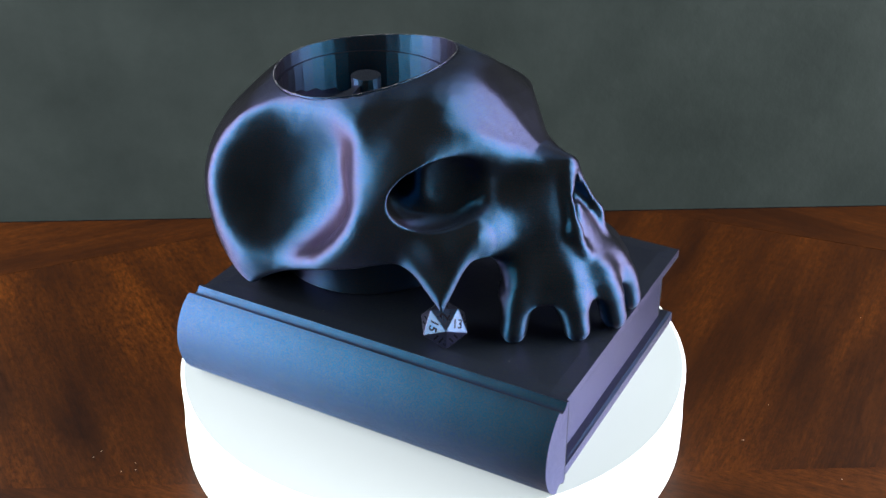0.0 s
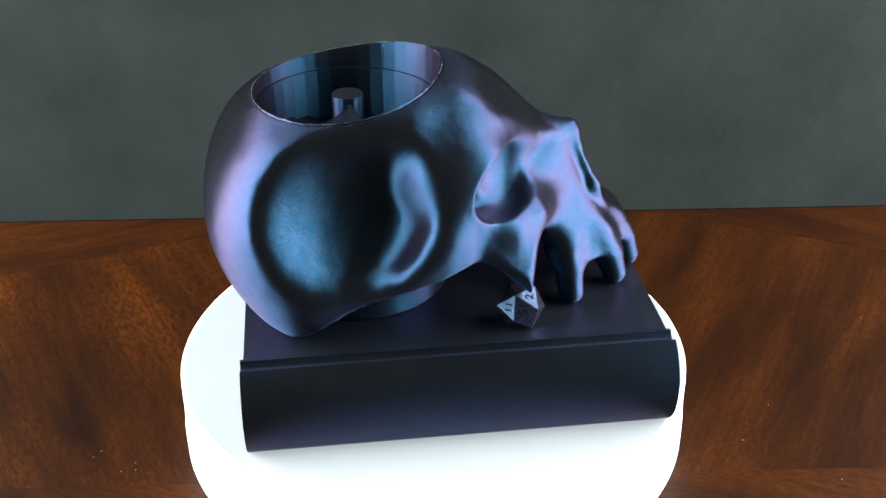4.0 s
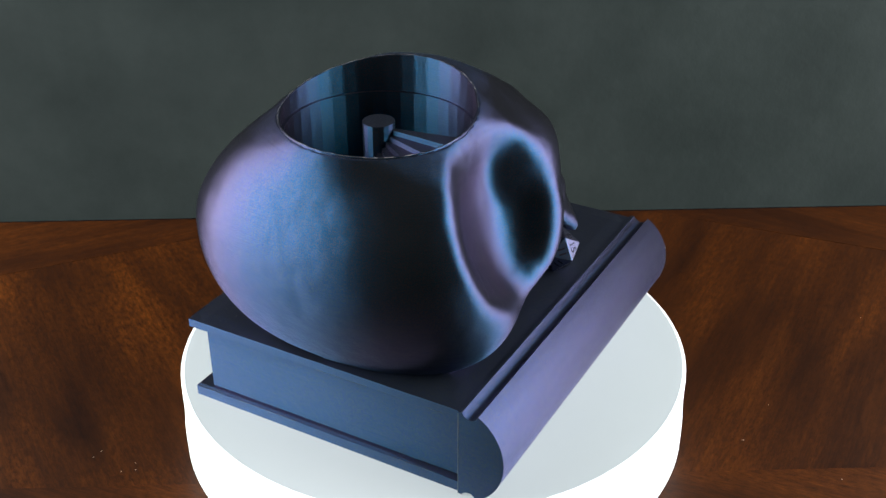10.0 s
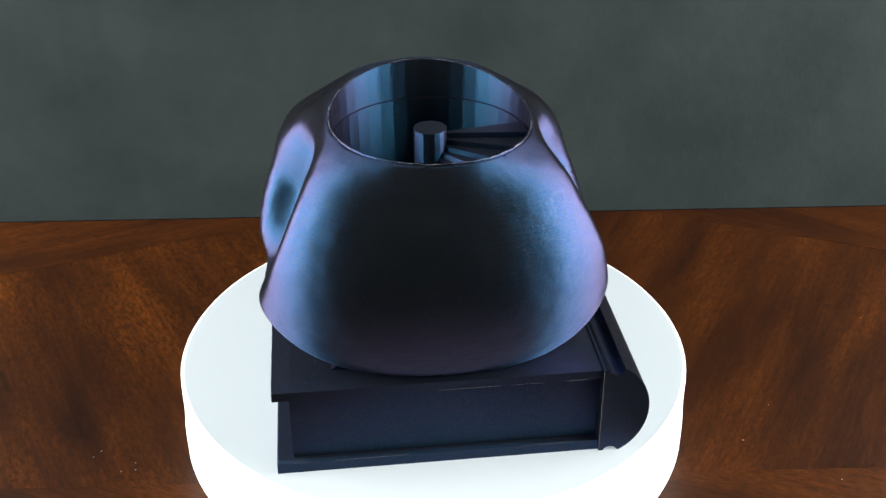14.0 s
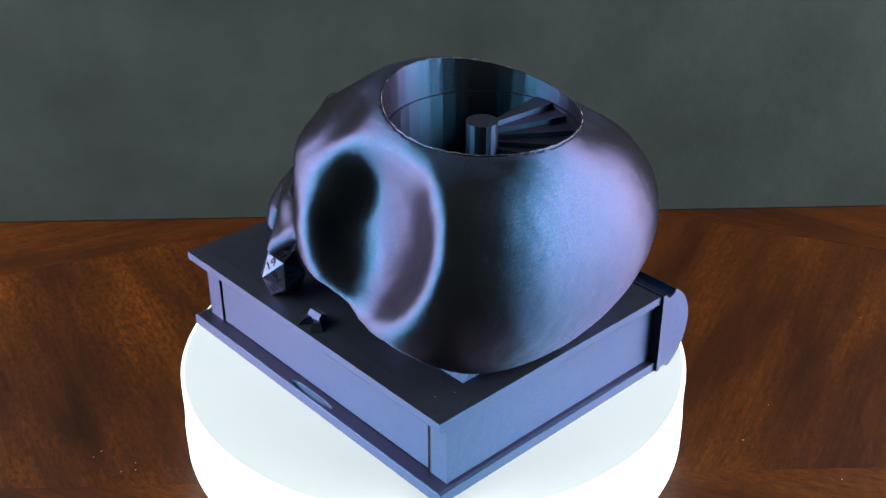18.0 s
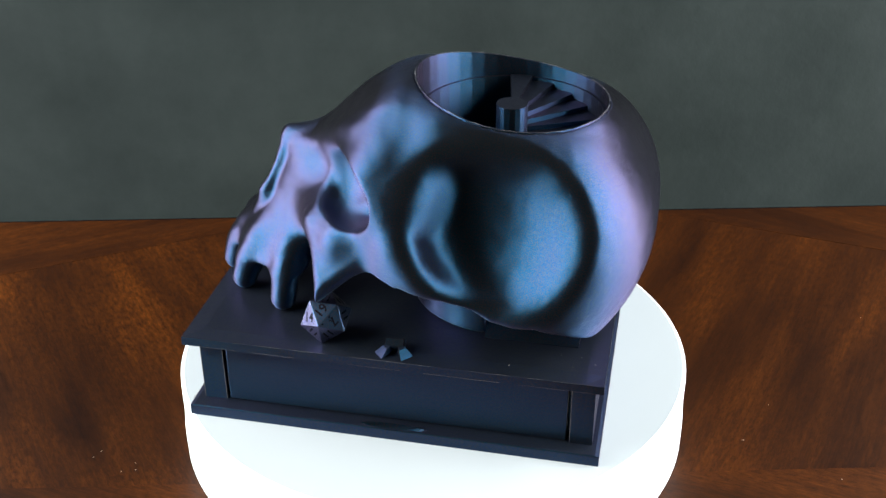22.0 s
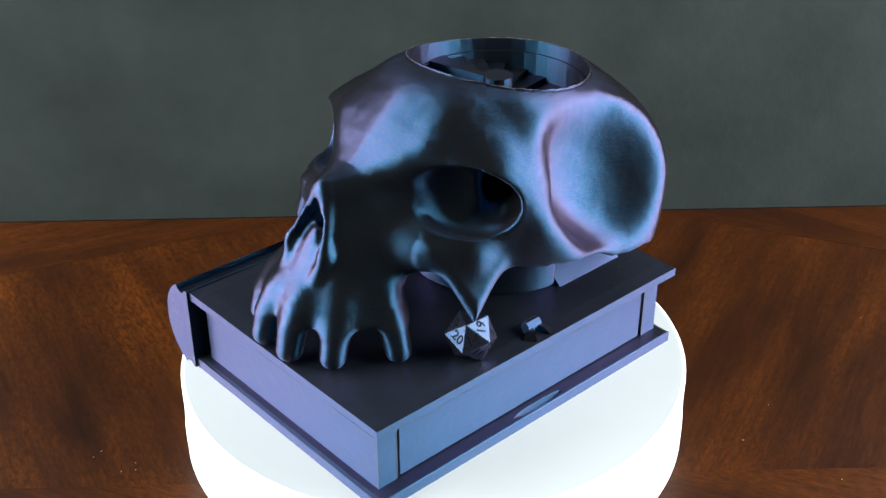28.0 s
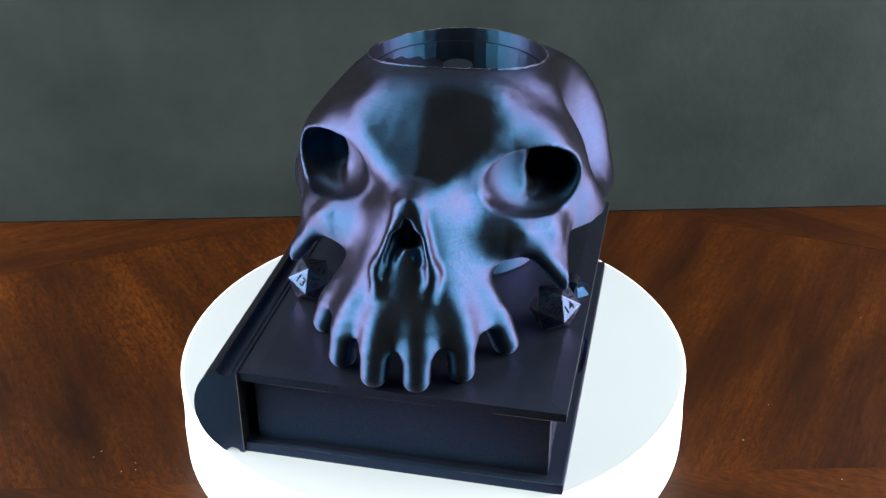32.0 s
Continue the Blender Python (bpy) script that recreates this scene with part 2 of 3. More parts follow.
# ---- the book ----
random.seed(7)
BOOK_Z = 43.2


def moved(bm, x, y, z):
    bmesh.ops.translate(bm, vec=(-x, -y, -z), verts=bm.verts)
    return mm(bm)


def plate(x0, x1, y0, y1, z0, z1, dip=None):
    """A cover board with softened edges; dip: (x, y, half length, half width, depth) of a thumb hollow in its top."""
    bm = bmesh.new()
    nx, ny = (110, 40) if dip else (24, 18)
    xs = [x0 + (x1 - x0) * i / nx for i in range(nx + 1)]
    ys = [y0 + (y1 - y0) * i / ny for i in range(ny + 1)]
    if dip:
        ys = [y0, y0 + 40, y0 + 90] + [dip[1] - 6 + 12 * i / (ny - 4) for i in range(ny - 3)]
        ys = sorted(y for y in ys if y < y1 - 0.3) + [y1]
        ny = len(ys) - 1
    def top(x, y):
        e = min(x - x0, x1 - x, y - y0, y1 - y)
        z = z1 - 0.5 * max(0.0, 1 - e / 0.6) ** 2
        if dip:
            q = ((x - dip[0]) / dip[2]) ** 2 + ((y - dip[1]) / dip[3]) ** 2
            z -= dip[4] * max(0.0, 1 - q) ** 0.5
        return z
    grid = [[bm.verts.new((x, y, top(x, y))) for y in ys] for x in xs]
    low = [[bm.verts.new((x, y, z0)) for y in ys] for x in xs]
    for i in range(nx):
        for j in range(ny):
            bm.faces.new((grid[i][j], grid[i + 1][j], grid[i + 1][j + 1], grid[i][j + 1]))
            bm.faces.new((low[i][j], low[i][j + 1], low[i + 1][j + 1], low[i + 1][j]))
    for i in range(nx):
        bm.faces.new((grid[i][0], low[i][0], low[i + 1][0], grid[i + 1][0]))
        bm.faces.new((grid[i][ny], grid[i + 1][ny], low[i + 1][ny], low[i][ny]))
    for j in range(ny):
        bm.faces.new((grid[0][j], grid[0][j + 1], low[0][j + 1], low[0][j]))
        bm.faces.new((grid[nx][j], low[nx][j], low[nx][j + 1], grid[nx][j + 1]))
    return bm


def book():
    o = (4.0, 0.0, 0.0)
    b = rides(thing("book_box", "dark blue-purple printed book-shaped box with a rounded spine", "box"), *o)
    part("top_cover", moved(plate(-90, 98.3, -63.5, 77.4, 38.6, BOOK_Z), *o), SHIFT, b)
    part("bottom_cover", moved(plate(-90, 98.3, -63.5, 77.6, 0.0, 5.5, (2.0, 74.9, 14.5, 2.0, 2.6)), *o), SHIFT, b, "bottom cover with a thumb hollow")
    # pages: a body with a recess beside the spine, two corner posts and the drawer's front
    part("page_block", moved(box(-86.3, 93.2, -58.4, 62.0, 5.5, 38.6), *o), SHIFT, b)
    part("page_block_root", moved(box(-86.3, 80.0, -63.4, -58.4, 5.5, 38.6), *o), SHIFT, b)
    part("corner_post", moved(box(82.8, 93.2, 62.0, 70.4, 5.5, 38.6), *o), SHIFT, b)
    part("corner_post", moved(box(-86.3, -76.3, 62.0, 70.4, 5.5, 38.6), *o), SHIFT, b)
    part("drawer_front", moved(box(-74.6, 81.2, 62.2, 70.0, 6.0, 36.2, 0.3), *o), SHIFT, b, "plain drawer front in the fore-edge")
    # spine: a round back with a hinge groove along its top and bottom
    profile = [(-63.6, 0.0), (-65.2, 0.0)]
    profile += [(-68.6 + 3.2 * math.cos(radians(k)), -0.6 + 2.6 * math.sin(radians(k))) for k in range(15, 170, 15)] + [(-72.2, 0.0)]
    for i in range(41):
        a = radians(-62 + 124 * i / 40)
        profile.append((-62.4 - 22.4 * math.cos(a), 22.3 + (24.2 if a > 0 else 25.15) * math.sin(a)))
    profile += [(-69.2 + 3.8 * math.cos(radians(k)), 44.6 + 3.9 * math.sin(radians(k))) for k in range(205, 346, 10)] + [(-64.8, BOOK_Z), (-63.6, BOOK_Z)]
    part("spine", moved(prism(profile, "x", -91.3, 99.6), *o), SHIFT, b, "rounded spine with hinge grooves", smooth=True)
    # light scuffs along the edges of the boards and of the drawer
    runs = (((-90.15, -60, 38.7), (-90.15, 77, 38.7)), ((-89, 77.5, 38.7), (97, 77.5, 38.7)), ((98.4, -60, 38.7), (98.4, 77, 38.7)),
            ((-74.7, 70.1, 6.3), (-74.7, 70.1, 36.0)), ((81.3, 70.1, 6.3), (81.3, 70.1, 36.0)), ((-89, 77.5, BOOK_Z - 0.4), (97, 77.5, BOOK_Z - 0.4)),
            ((-90.1, -60, 5.2), (-90.1, 76, 5.2)), ((98.4, -60, 5.2), (98.4, 76, 5.2)), ((99.7, -84, 18), (99.7, -84, 30)))
    bm = bmesh.new()
    for start, end in runs:
        start, end = Vector(start), Vector(end)
        along, at = (end - start).normalized(), random.uniform(0, 12)
        while at < (end - start).length - 1:
            reach = min(random.uniform(3, 40), (end - start).length - at)
            c = start + along * (at + reach / 2)
            h = Vector([abs(k) * reach / 2 + 0.045 * random.uniform(0.5, 1.5) for k in along])
            box(c.x - h.x, c.x + h.x, c.y - h.y, c.y + h.y, c.z - h.z, c.z + h.z, bm=bm)
            at += reach + random.expovariate(1 / 22)
    # unbroken pale lines on the edges of the corner posts and the joints of the spine
    for x, y, lo, hi in ((93.25, 70.45, 5.8, 38.4), (82.75, 70.45, 6.2, 38.2), (-76.25, 70.45, 6.2, 38.2), (-91.35, -63.7, 1.0, 42.5), (99.65, -63.7, 1.0, 42.5)):
        box(x - 0.12, x + 0.12, y - 0.12, y + 0.12, lo, hi, bm=bm)
    tagged(part("scuffed_edges", moved(bm, *o), SCUFF, b), "pale scuffs and lines along the edges of the boards, posts and spine", kind="stuff")
    # a small clasp at the middle of the fore-edge
    roll = bmesh.new()
    bmesh.ops.create_cone(roll, cap_ends=True, segments=10, radius1=2.6, radius2=2.6, depth=8.0, matrix=Matrix.Translation((1.9, 68.4, 46.6)) @ Matrix.Rotation(radians(90), 4, "Y"))
    box(-1.9, 5.7, 66.8, 70.0, BOOK_Z - 0.1, 46.2, bm=roll)
    part("clasp_roll", moved(roll, *o), SHIFT, b, "small rolled clasp on the cover")
    for side in (-1, 1):
        wedge = bmesh.new()
        x = lambda k: 1.9 + side * k
        a = [wedge.verts.new((x(k), y, BOOK_Z - 0.05)) for k, y in ((1.2, 70.3), (6.0, 69.6), (8.6, 72.0), (4.4, 76.6))]
        c = [wedge.verts.new((x(k), y, h)) for k, y, h in ((1.6, 70.3, 46.8), (3.8, 70.0, 46.8), (5.0, 70.9, 46.5), (2.8, 73.6, 46.2))]
        wedge.faces.new(a)
        wedge.faces.new(c)
        for i in range(4):
            wedge.faces.new((a[i], a[(i + 1) % 4], c[(i + 1) % 4], c[i]))
        part("clasp_foot", moved(wedge, *o), SHIFT, b)
    return b


book()


# ---- the skull-shaped dice tower ----
MID = 5.2                       # its plane of symmetry
SHAFT_X, SHAFT_Y, SHAFT_R = -37.3, 4.5, 41.6
TUBE_SIDES = 40


def ball(p, c, r):
    x = [p[i] - c[i] for i in range(3)]
    k0 = np.sqrt(sum((x[i] / r[i]) ** 2 for i in range(3)))
    k1 = np.sqrt(sum((x[i] / r[i] ** 2) ** 2 for i in range(3))) + 1e-9
    return k0 * (k0 - 1) / k1


def round_box(p, c, r, n, m):
    x = [np.abs(p[i] - c[i]) + 1e-6 for i in range(3)]
    f = (((x[0] / r[0]) ** n + (x[1] / r[1]) ** n) ** (m / n) + (x[2] / r[2]) ** m) ** (1 / m)
    return np.sqrt(x[0] ** 2 + x[1] ** 2 + x[2] ** 2) * (1 - 1 / f)


def limb(p, a, b, ra, rb):
    ab = [b[i] - a[i] for i in range(3)]
    h = np.clip(sum((p[i] - a[i]) * ab[i] for i in range(3)) / sum(k * k for k in ab), 0, 1)
    return np.sqrt(sum((p[i] - a[i] - h * ab[i]) ** 2 for i in range(3))) - (ra + (rb - ra) * h)


def slab(p, a, b, c, r):
    """A flat three-cornered plate of thickness 2 r with a rounded edge."""
    a, b, c = (np.array(k, float) for k in (a, b, c))
    n = np.cross(b - a, c - a)
    n /= np.linalg.norm(n)
    off = sum((p[i] - a[i]) * n[i] for i in range(3))
    out = -1e9
    for u, v in ((a, b), (b, c), (c, a)):
        side = np.cross(v - u, n)
        side /= np.linalg.norm(side)
        out = np.maximum(out, sum((p[i] - u[i]) * side[i] for i in range(3)))
    return np.sqrt(np.maximum(out, 0) ** 2 + off ** 2) - r


def blend(a, b, k):
    h = np.clip(0.5 + 0.5 * (b - a) / k, 0, 1)
    return b + (a - b) * h - k * h * (1 - h)


def carve(a, b, k):
    return -blend(-a, b, k)


def smooth_max(a, b, k):
    return -blend(-a, -b, k)


def turned(p, c, degrees):
    """Points about c in a frame turned about z."""
    s, k = math.sin(radians(degrees)), math.cos(radians(degrees))
    x, y = p[0] - c[0], p[1] - c[1]
    return (k * x + s * y, k * y - s * x, p[2] - c[2])


def head_outside(x, y, z):
    """Signed distance, in millimetres, to the outside of the skull before its holes are cut."""
    b = np.abs(y - MID)
    p = (x, b, z)
    d = round_box(p, (-36.5, 0.0, 90.9), (68.3, 78.1, 57.0), *(2.7, 2.1))
    d = blend(d, ball(p, (-58.6, 0.0, 67.0), (33.4, 72.5, 38.3)), 14)
    d = blend(d, round_box(p, (-12.5, 0.0, 115.2), (48.7, 57.8, 37.3), 1.7, 1.9), 10)
    # temples: a wide dish with a deeper bowl in it, steepest behind the eye
    d = carve(d, ball(p, (-40, 171, 157), (122, 120, 120)), 7)
    bowl = smooth_max(ball(p, (-29, 103, 118), (60, 58, 58)), ball(p, (-52, 66, 110), (44, 54, 38)), 13)
    d = carve(d, bowl, 10)
    # the open lower edge, higher on the side where the dice come out
    edge = np.interp(x, (-74, -66, -60, -53, -45, -37, -28, -11, 5, 20, 40), (38, 46.5, 52.5, 58.5, 63.5, 67.2, 70.6, 75.6, 79.2, 80.4, 76))
    out = np.interp(x, (-90, -84, -78, -70, -60, -50, -41, -33, -20, 10), (40, 47, 56.5, 64, 68.3, 67.2, 68, 72.5, 76.5, 80.5))
    d = carve(d, (z - np.where((y > MID) & (x < 0), np.maximum(edge, out), edge)) * 0.85, 3)
    # forehead: a broad plane that runs to a beak over the nose, with the brows along its edges
    keel = b * b / (b + np.interp(x, (28, 48), (6.0, 1.0)))
    crown = np.interp(x, (5, 24, 33, 40, 46, 52, 59, 66, 74), (151.0, 141.0, 135.6, 130.2, 124.6, 119.4, 115.6, 113.6, 112.0))
    wedge = (z - crown + np.interp(x, (28, 48), (0.175, 0.155)) * keel * (1 - b / 95)) * 0.82
    wedge = smooth_max(wedge, 0.633 * (x - 67.8) + 0.734 * b - 0.245 * (z - 115), 8)
    wedge = smooth_max(wedge, (b - 42.0 + 0.04 * (32 - x) - 0.42 * (131 - z)) * 0.9, 15)
    wedge = smooth_max(wedge, 99 - z, 3)
    wedge = smooth_max(wedge, (7 - x) * 0.8, 12)
    d = blend(d, wedge, 11)
    d = blend(d, limb(p, (56, 0, 111), (65.3, 0, 114), 5, 1.6), 6)
    d = blend(d, ball(p, (8, 36, 112), (28, 28, 22)), 8)
    # upper jaw: a tapering cup, open behind, cut off above the teeth
    girth = np.interp(z, (50, 56, 62, 70, 78, 88, 96, 106, 114), (45.5, 43.8, 40, 34.5, 28.5, 21.8, 16.2, 11.5, 9))
    jaw = (np.sqrt((x - 55) ** 2 + b ** 2) - girth) * 0.85
    jaw = carve(jaw, (np.sqrt((x - 50) ** 2 + b ** 2) - (girth - 13)) * 0.85 + np.maximum(0, z - 74) * 0.6, 4)
    jaw = -blend(-jaw, -(52 - x - 0.45 * (z - 55)) * 0.9, 3)
    jaw = -blend(-jaw, -(60.5 - z) * 0.9, 4)
    jaw = -blend(-jaw, -(z - 112), 5)
    d = blend(d, jaw, 12)
    # cheek bones down to their points
    d = blend(d, limb(p, (50, 12, 95), (41, 35, 89.5), 9, 8.5), 12)
    d = blend(d, limb(p, (41, 35, 89.5), (28, 50, 88), 8.5, 8.5), 9)
    d = blend(d, limb(p, (28, 50, 88), (14, 54.3, 95), 6.5, 5.0), 7)
    # the flat of the face beside the nose
    d = blend(d, slab(p, (66.3, 8.4, 95.4), (42.3, 27.4, 89.4), (74.3, 24.4, 61.4), 3.7), 5)
    d = blend(d, slab(p, (39, 46, 89), (14, 55.5, 87.5), (34.3, 59.5, 70.0), 4.4), 7)
    # teeth
    for tx, ty, back, hold in ((95.5, 9, 6.5, 0.93), (85, 25.8, 6.5, 0.9), (61, 40.5, 1.5, 0.80)):
        d = blend(d, limb(p, (tx - back, ty * hold, 70), (tx - 0.6, ty, 49.0), 7.0, 6.0), 4)
    return d


def head_holes(d, x, y, z):
    """Cuts the eye sockets and the nose into the skull's field d."""
    b = np.abs(y - MID)
    p = (x, b, z)
    # a bevelled rim that droops outwards, a floor that falls away to the outer side and a deep slot there
    e = turned(p, (22.5, 44.5, 110.8), 34.5)
    e = (e[0], e[1], e[2] + 0.07 * e[1])
    d = carve(d, ball(e, (5.5, -0.4, 0.0), (13.5, 23.6, 15.2)), np.interp(e[1], (-22, -5), (4.5, 1.4)))
    bowl = smooth_max(ball(e, (0, 0.5, 0.4), (30, 21.0, 13.6)), (-6 - e[0] - 0.62 * e[1]) * 0.85, 5)
    d = carve(d, bowl, 1.2)
    d = carve(d, ball(e, (-12, 10, 1.0), (22, 7.0, 10.0)), 5)
    # nose: an opening under the beak that parts into two grooves round a widening column, with rolled edges outside
    d = blend(d, limb(p, (66.5, 3.0, 111), (75.5, 11.4, 88), 1.8, 2.0), 5)
    d = blend(d, limb(p, (75.5, 11.4, 88), (80, 11.0, 79), 2.0, 0.3), 6)
    d = carve(d, limb(p, (67.2, 0, 110), (70.6, 0, 100), 1.0, 4.0), 1.6)
    d = carve(d, limb(p, (63, 0, 106), (65.0, 0, 98), 2.5, 4.5), 2)
    d = carve(d, limb(p, (71.4, 3.4, 101), (79.2, 7.8, 87), 2.9, 1.8), 2.5)
    d = carve(d, limb(p, (67, 3.0, 101), (74.0, 6.5, 92.5), 2.8, 2.0), 2)
    return d


def head_form(x, y, z):
    return head_holes(head_outside(x, y, z), x, y, z)


def lattice(values, origin, step):
    """Quads round the zero level of a field sampled on a grid."""
    inside = values < 0
    n = [s - 1 for s in values.shape]
    count = np.zeros(n, np.int8)
    corner = lambda a, i, j, k: a[i:i + n[0], j:j + n[1], k:k + n[2]]
    for i in (0, 1):
        for j in (0, 1):
            for k in (0, 1):
                count += corner(inside, i, j, k)
    cells = np.argwhere((count > 0) & (count < 8))
    index = -np.ones(n, np.int64)
    index[tuple(cells.T)] = np.arange(len(cells))
    total, hits = np.zeros((len(cells), 3)), np.zeros(len(cells))
    for axis in range(3):
        for u in (0, 1):
            for v in (0, 1):
                a = np.insert([u, v], axis, 0)
                b = np.insert([u, v], axis, 1)
                va, vb = values[tuple((cells + a).T)], values[tuple((cells + b).T)]
                cross = (va < 0) != (vb < 0)
                t = np.where(cross, va / np.where(cross, va - vb, 1), 0)
                total += np.where(cross[:, None], a + t[:, None] * (b - a), 0)
                hits += cross
    verts = (cells + total / hits[:, None]) * step + origin
    faces = []
    for axis in range(3):
        lo = [slice(None)] * 3
        hi = [slice(None)] * 3
        lo[axis], hi[axis] = slice(0, -1), slice(1, None)
        flip = inside[tuple(lo)] != inside[tuple(hi)]
        at = np.argwhere(flip)
        u, v = [k for k in range(3) if k != axis]
        ok = (at[:, u] > 0) & (at[:, v] > 0) & (at[:, u] < n[u]) & (at[:, v] < n[v])
        at = at[ok]
        du, dv = np.eye(3, dtype=int)[u], np.eye(3, dtype=int)[v]
        quad = np.stack([index[tuple(q.T)] for q in (at - du - dv, at - dv, at, at - du)], 1)
        back = inside[tuple(at.T)] == (axis == 1)
        quad[back] = quad[back][:, ::-1]
        faces.append(quad)
    return verts, np.concatenate(faces)


def rim_level(d, x, y, z):
    """Draws the skull's field d to the even curve of the shaft's rim."""
    turns = np.linspace(-math.pi, math.pi, 73)
    height = 142.82 + 5.56 * np.cos(turns) + 1.7 * np.cos(2 * turns) + 0.84 * np.sin(turns)
    off = head_outside(SHAFT_X + 42.2 * np.cos(turns), SHAFT_Y + 42.2 * np.sin(turns), height)
    rho = np.sqrt((x - SHAFT_X) ** 2 + (y - SHAFT_Y) ** 2)
    near = np.clip((64 - rho) / 20, 0, 1) * np.clip((z - 116) / 14, 0, 1)
    return d - near * near * (3 - 2 * near) * np.interp(np.arctan2(y - SHAFT_Y, x - SHAFT_X), turns, off)


def uneven(shape, step, size, height, seed):
    """Random swells of about that size and height, in millimetres."""
    bumps = np.random.default_rng(seed).standard_normal(shape).astype(np.float32)
    waves = np.fft.rfftn(bumps)
    for axis, n in enumerate(shape):
        k = np.fft.rfftfreq(n, step) if axis == 2 else np.fft.fftfreq(n, step)
        waves *= np.exp(-0.5 * (k * size) ** 2 * 2.0).reshape([-1 if i == axis else 1 for i in range(3)])
    bumps = np.fft.irfftn(waves, shape)
    return (bumps * height / bumps.std()).astype(np.float32)


def tower():
    o = (-10.0, MID, BOOK_Z)
    t = rides(thing("dice_tower", "colour-shifting blue and purple skull-shaped dice tower, printed, standing on the book", "dice tower"), *o)
    step = 1.0
    lo, hi = np.array([-112.0, -80.0, 38.0]), np.array([108.0, 92.0, 164.0])
    axes = [np.arange(lo[i], hi[i], step) for i in range(3)]
    x, y, z = (g.astype(np.float32) for g in np.meshgrid(*axes, indexing="ij"))
    d = head_outside(x, y, z)
    # the face and the jaw are one smooth sweep
    soft = d
    for _ in range(4):
        for axis in range(3):
            soft = (np.roll(soft, 3, axis) + np.roll(soft, 2, axis) + soft + np.roll(soft, -2, axis) + np.roll(soft, -3, axis)) / 5
    much = np.clip((x - 28) / 12, 0, 1) * np.clip((z - 60) / 8, 0, 1) * np.clip((112 - z) / 8, 0, 1) * np.clip((46 - np.abs(y - MID)) / 8, 0, 1)
    d = rim_level(head_holes(d + much * (soft - d), x, y, z), x, y, z)
    d = d + uneven(d.shape, step, 4.0, 0.014, 1) + uneven(d.shape, step, 12.0, 0.040, 2)
    rho = np.sqrt((x - SHAFT_X) ** 2 + (y - SHAFT_Y) ** 2)
    gate = np.maximum(np.maximum(np.abs(x + 55.5) - 21, MID - y), z - 80)
    d = np.minimum(d, np.maximum(np.maximum(rho - 44.6, z - 100), -gate))
    d = np.maximum(d, SHAFT_R + 0.25 - rho)
    d = np.maximum(d, BOOK_Z + 0.02 - z)
    verts, faces = lattice(d, lo, step)
    data = bpy.data.meshes.new("skull_shell")
    data.from_pydata(((verts - np.array(o)) * 0.001).tolist(), [], faces.tolist())
    data.polygons.foreach_set("use_smooth", [True] * len(data.polygons))
    data.materials.append(SHIFT)
    new("skull_shell", data).parent = t
    # the faceted lining of the shaft, cut off along the skull's surface
    n, per = TUBE_SIDES, 5
    ring = []
    for i in range(n):
        a0, a1 = 2 * math.pi * i / n, 2 * math.pi * (i + 1) / n
        for k in range(per):
            f = k / per
            ring.append((math.cos(a0) * (1 - f) + math.cos(a1) * f, math.sin(a0) * (1 - f) + math.sin(a1) * f))
    ring = np.array(ring)
    heights = np.arange(120.0, 162.0, 0.25)
    at = (SHAFT_X + ring[:, :1] * 42.4, SHAFT_Y + ring[:, 1:] * 42.4, np.broadcast_to(heights, (len(ring), len(heights))))
    field = rim_level(head_form(*at), *at)
    tops = heights[np.argmax(field > 0, axis=1)] + 0.25
    def sleeve(name, r_in, r_out, low, high, label):
        bm = bmesh.new()
        rows = []
        for r, h in ((r_out, low), (r_in, low), (r_in, high), (r_out, high)):
            hs = np.broadcast_to(h, (len(ring),))
            rows.append([bm.verts.new((SHAFT_X + c * r, SHAFT_Y + s * r, float(q))) for (c, s), q in zip(ring, hs)])
        m = len(ring)
        for p, q in zip(rows, rows[1:] + rows[:1]):
            for i in range(m):
                j = (i + 1) % m
                bm.faces.new((p[i], p[j], q[j], q[i]))
        return part(name, moved(bm, *o), SHIFT, t, label)
    sleeve("shaft_mouth", 41.9, 42.6, 133.0, tops, "faceted mouth of the shaft with a rough cut edge")
    foot = np.where((ring[:, 1] > 0.1) & (np.abs(SHAFT_X + ring[:, 0] * 42 + 55.5) < 21), 80.0, 50.0)
    sleeve("shaft_wall", 40.6, 42.5, foot, 132.6, "faceted wall of the shaft")
    # stringy cut edge, the light it catches put into its pale colour
    lip = bmesh.new()
    loops = []
    for i, (c, s) in enumerate(ring):
        wob = 0.12 * noise.noise((c * 30, s * 30, 3.0))
        fat = 0.05 + 0.34 * max(0.0, noise.noise((c * 70, s * 70, 8.0))) + 0.20 * max(0.0, noise.noise((c * 19, s * 19, 2.0)))
        loops.append([lip.verts.new((SHAFT_X + c * (42.45 + wob + fat * math.cos(q)), SHAFT_Y + s * (42.45 + wob + fat * math.cos(q)), float(tops[i]) - 0.05 + wob + fat * math.sin(q))) for q in (0, 1.57, 3.14, 4.71)])
    for p, q in zip(loops, loops[1:] + loops[:1]):
        for k in range(4):
            lip.faces.new((p[k], p[(k + 1) % 4], q[(k + 1) % 4], q[k]))
    part("cut_edge", moved(lip, *o), STRING, t, "stringy edge round the shaft's mouth, coloured paler for the light it catches")
    # winding stair round a post
    post = bmesh.new()
    bmesh.ops.create_cone(post, cap_ends=True, segments=18, radius1=7, radius2=7, depth=86, matrix=Matrix.Translation((SHAFT_X, SHAFT_Y, 93)))
    part("stair_post", moved(post, *o), SHIFT, t)
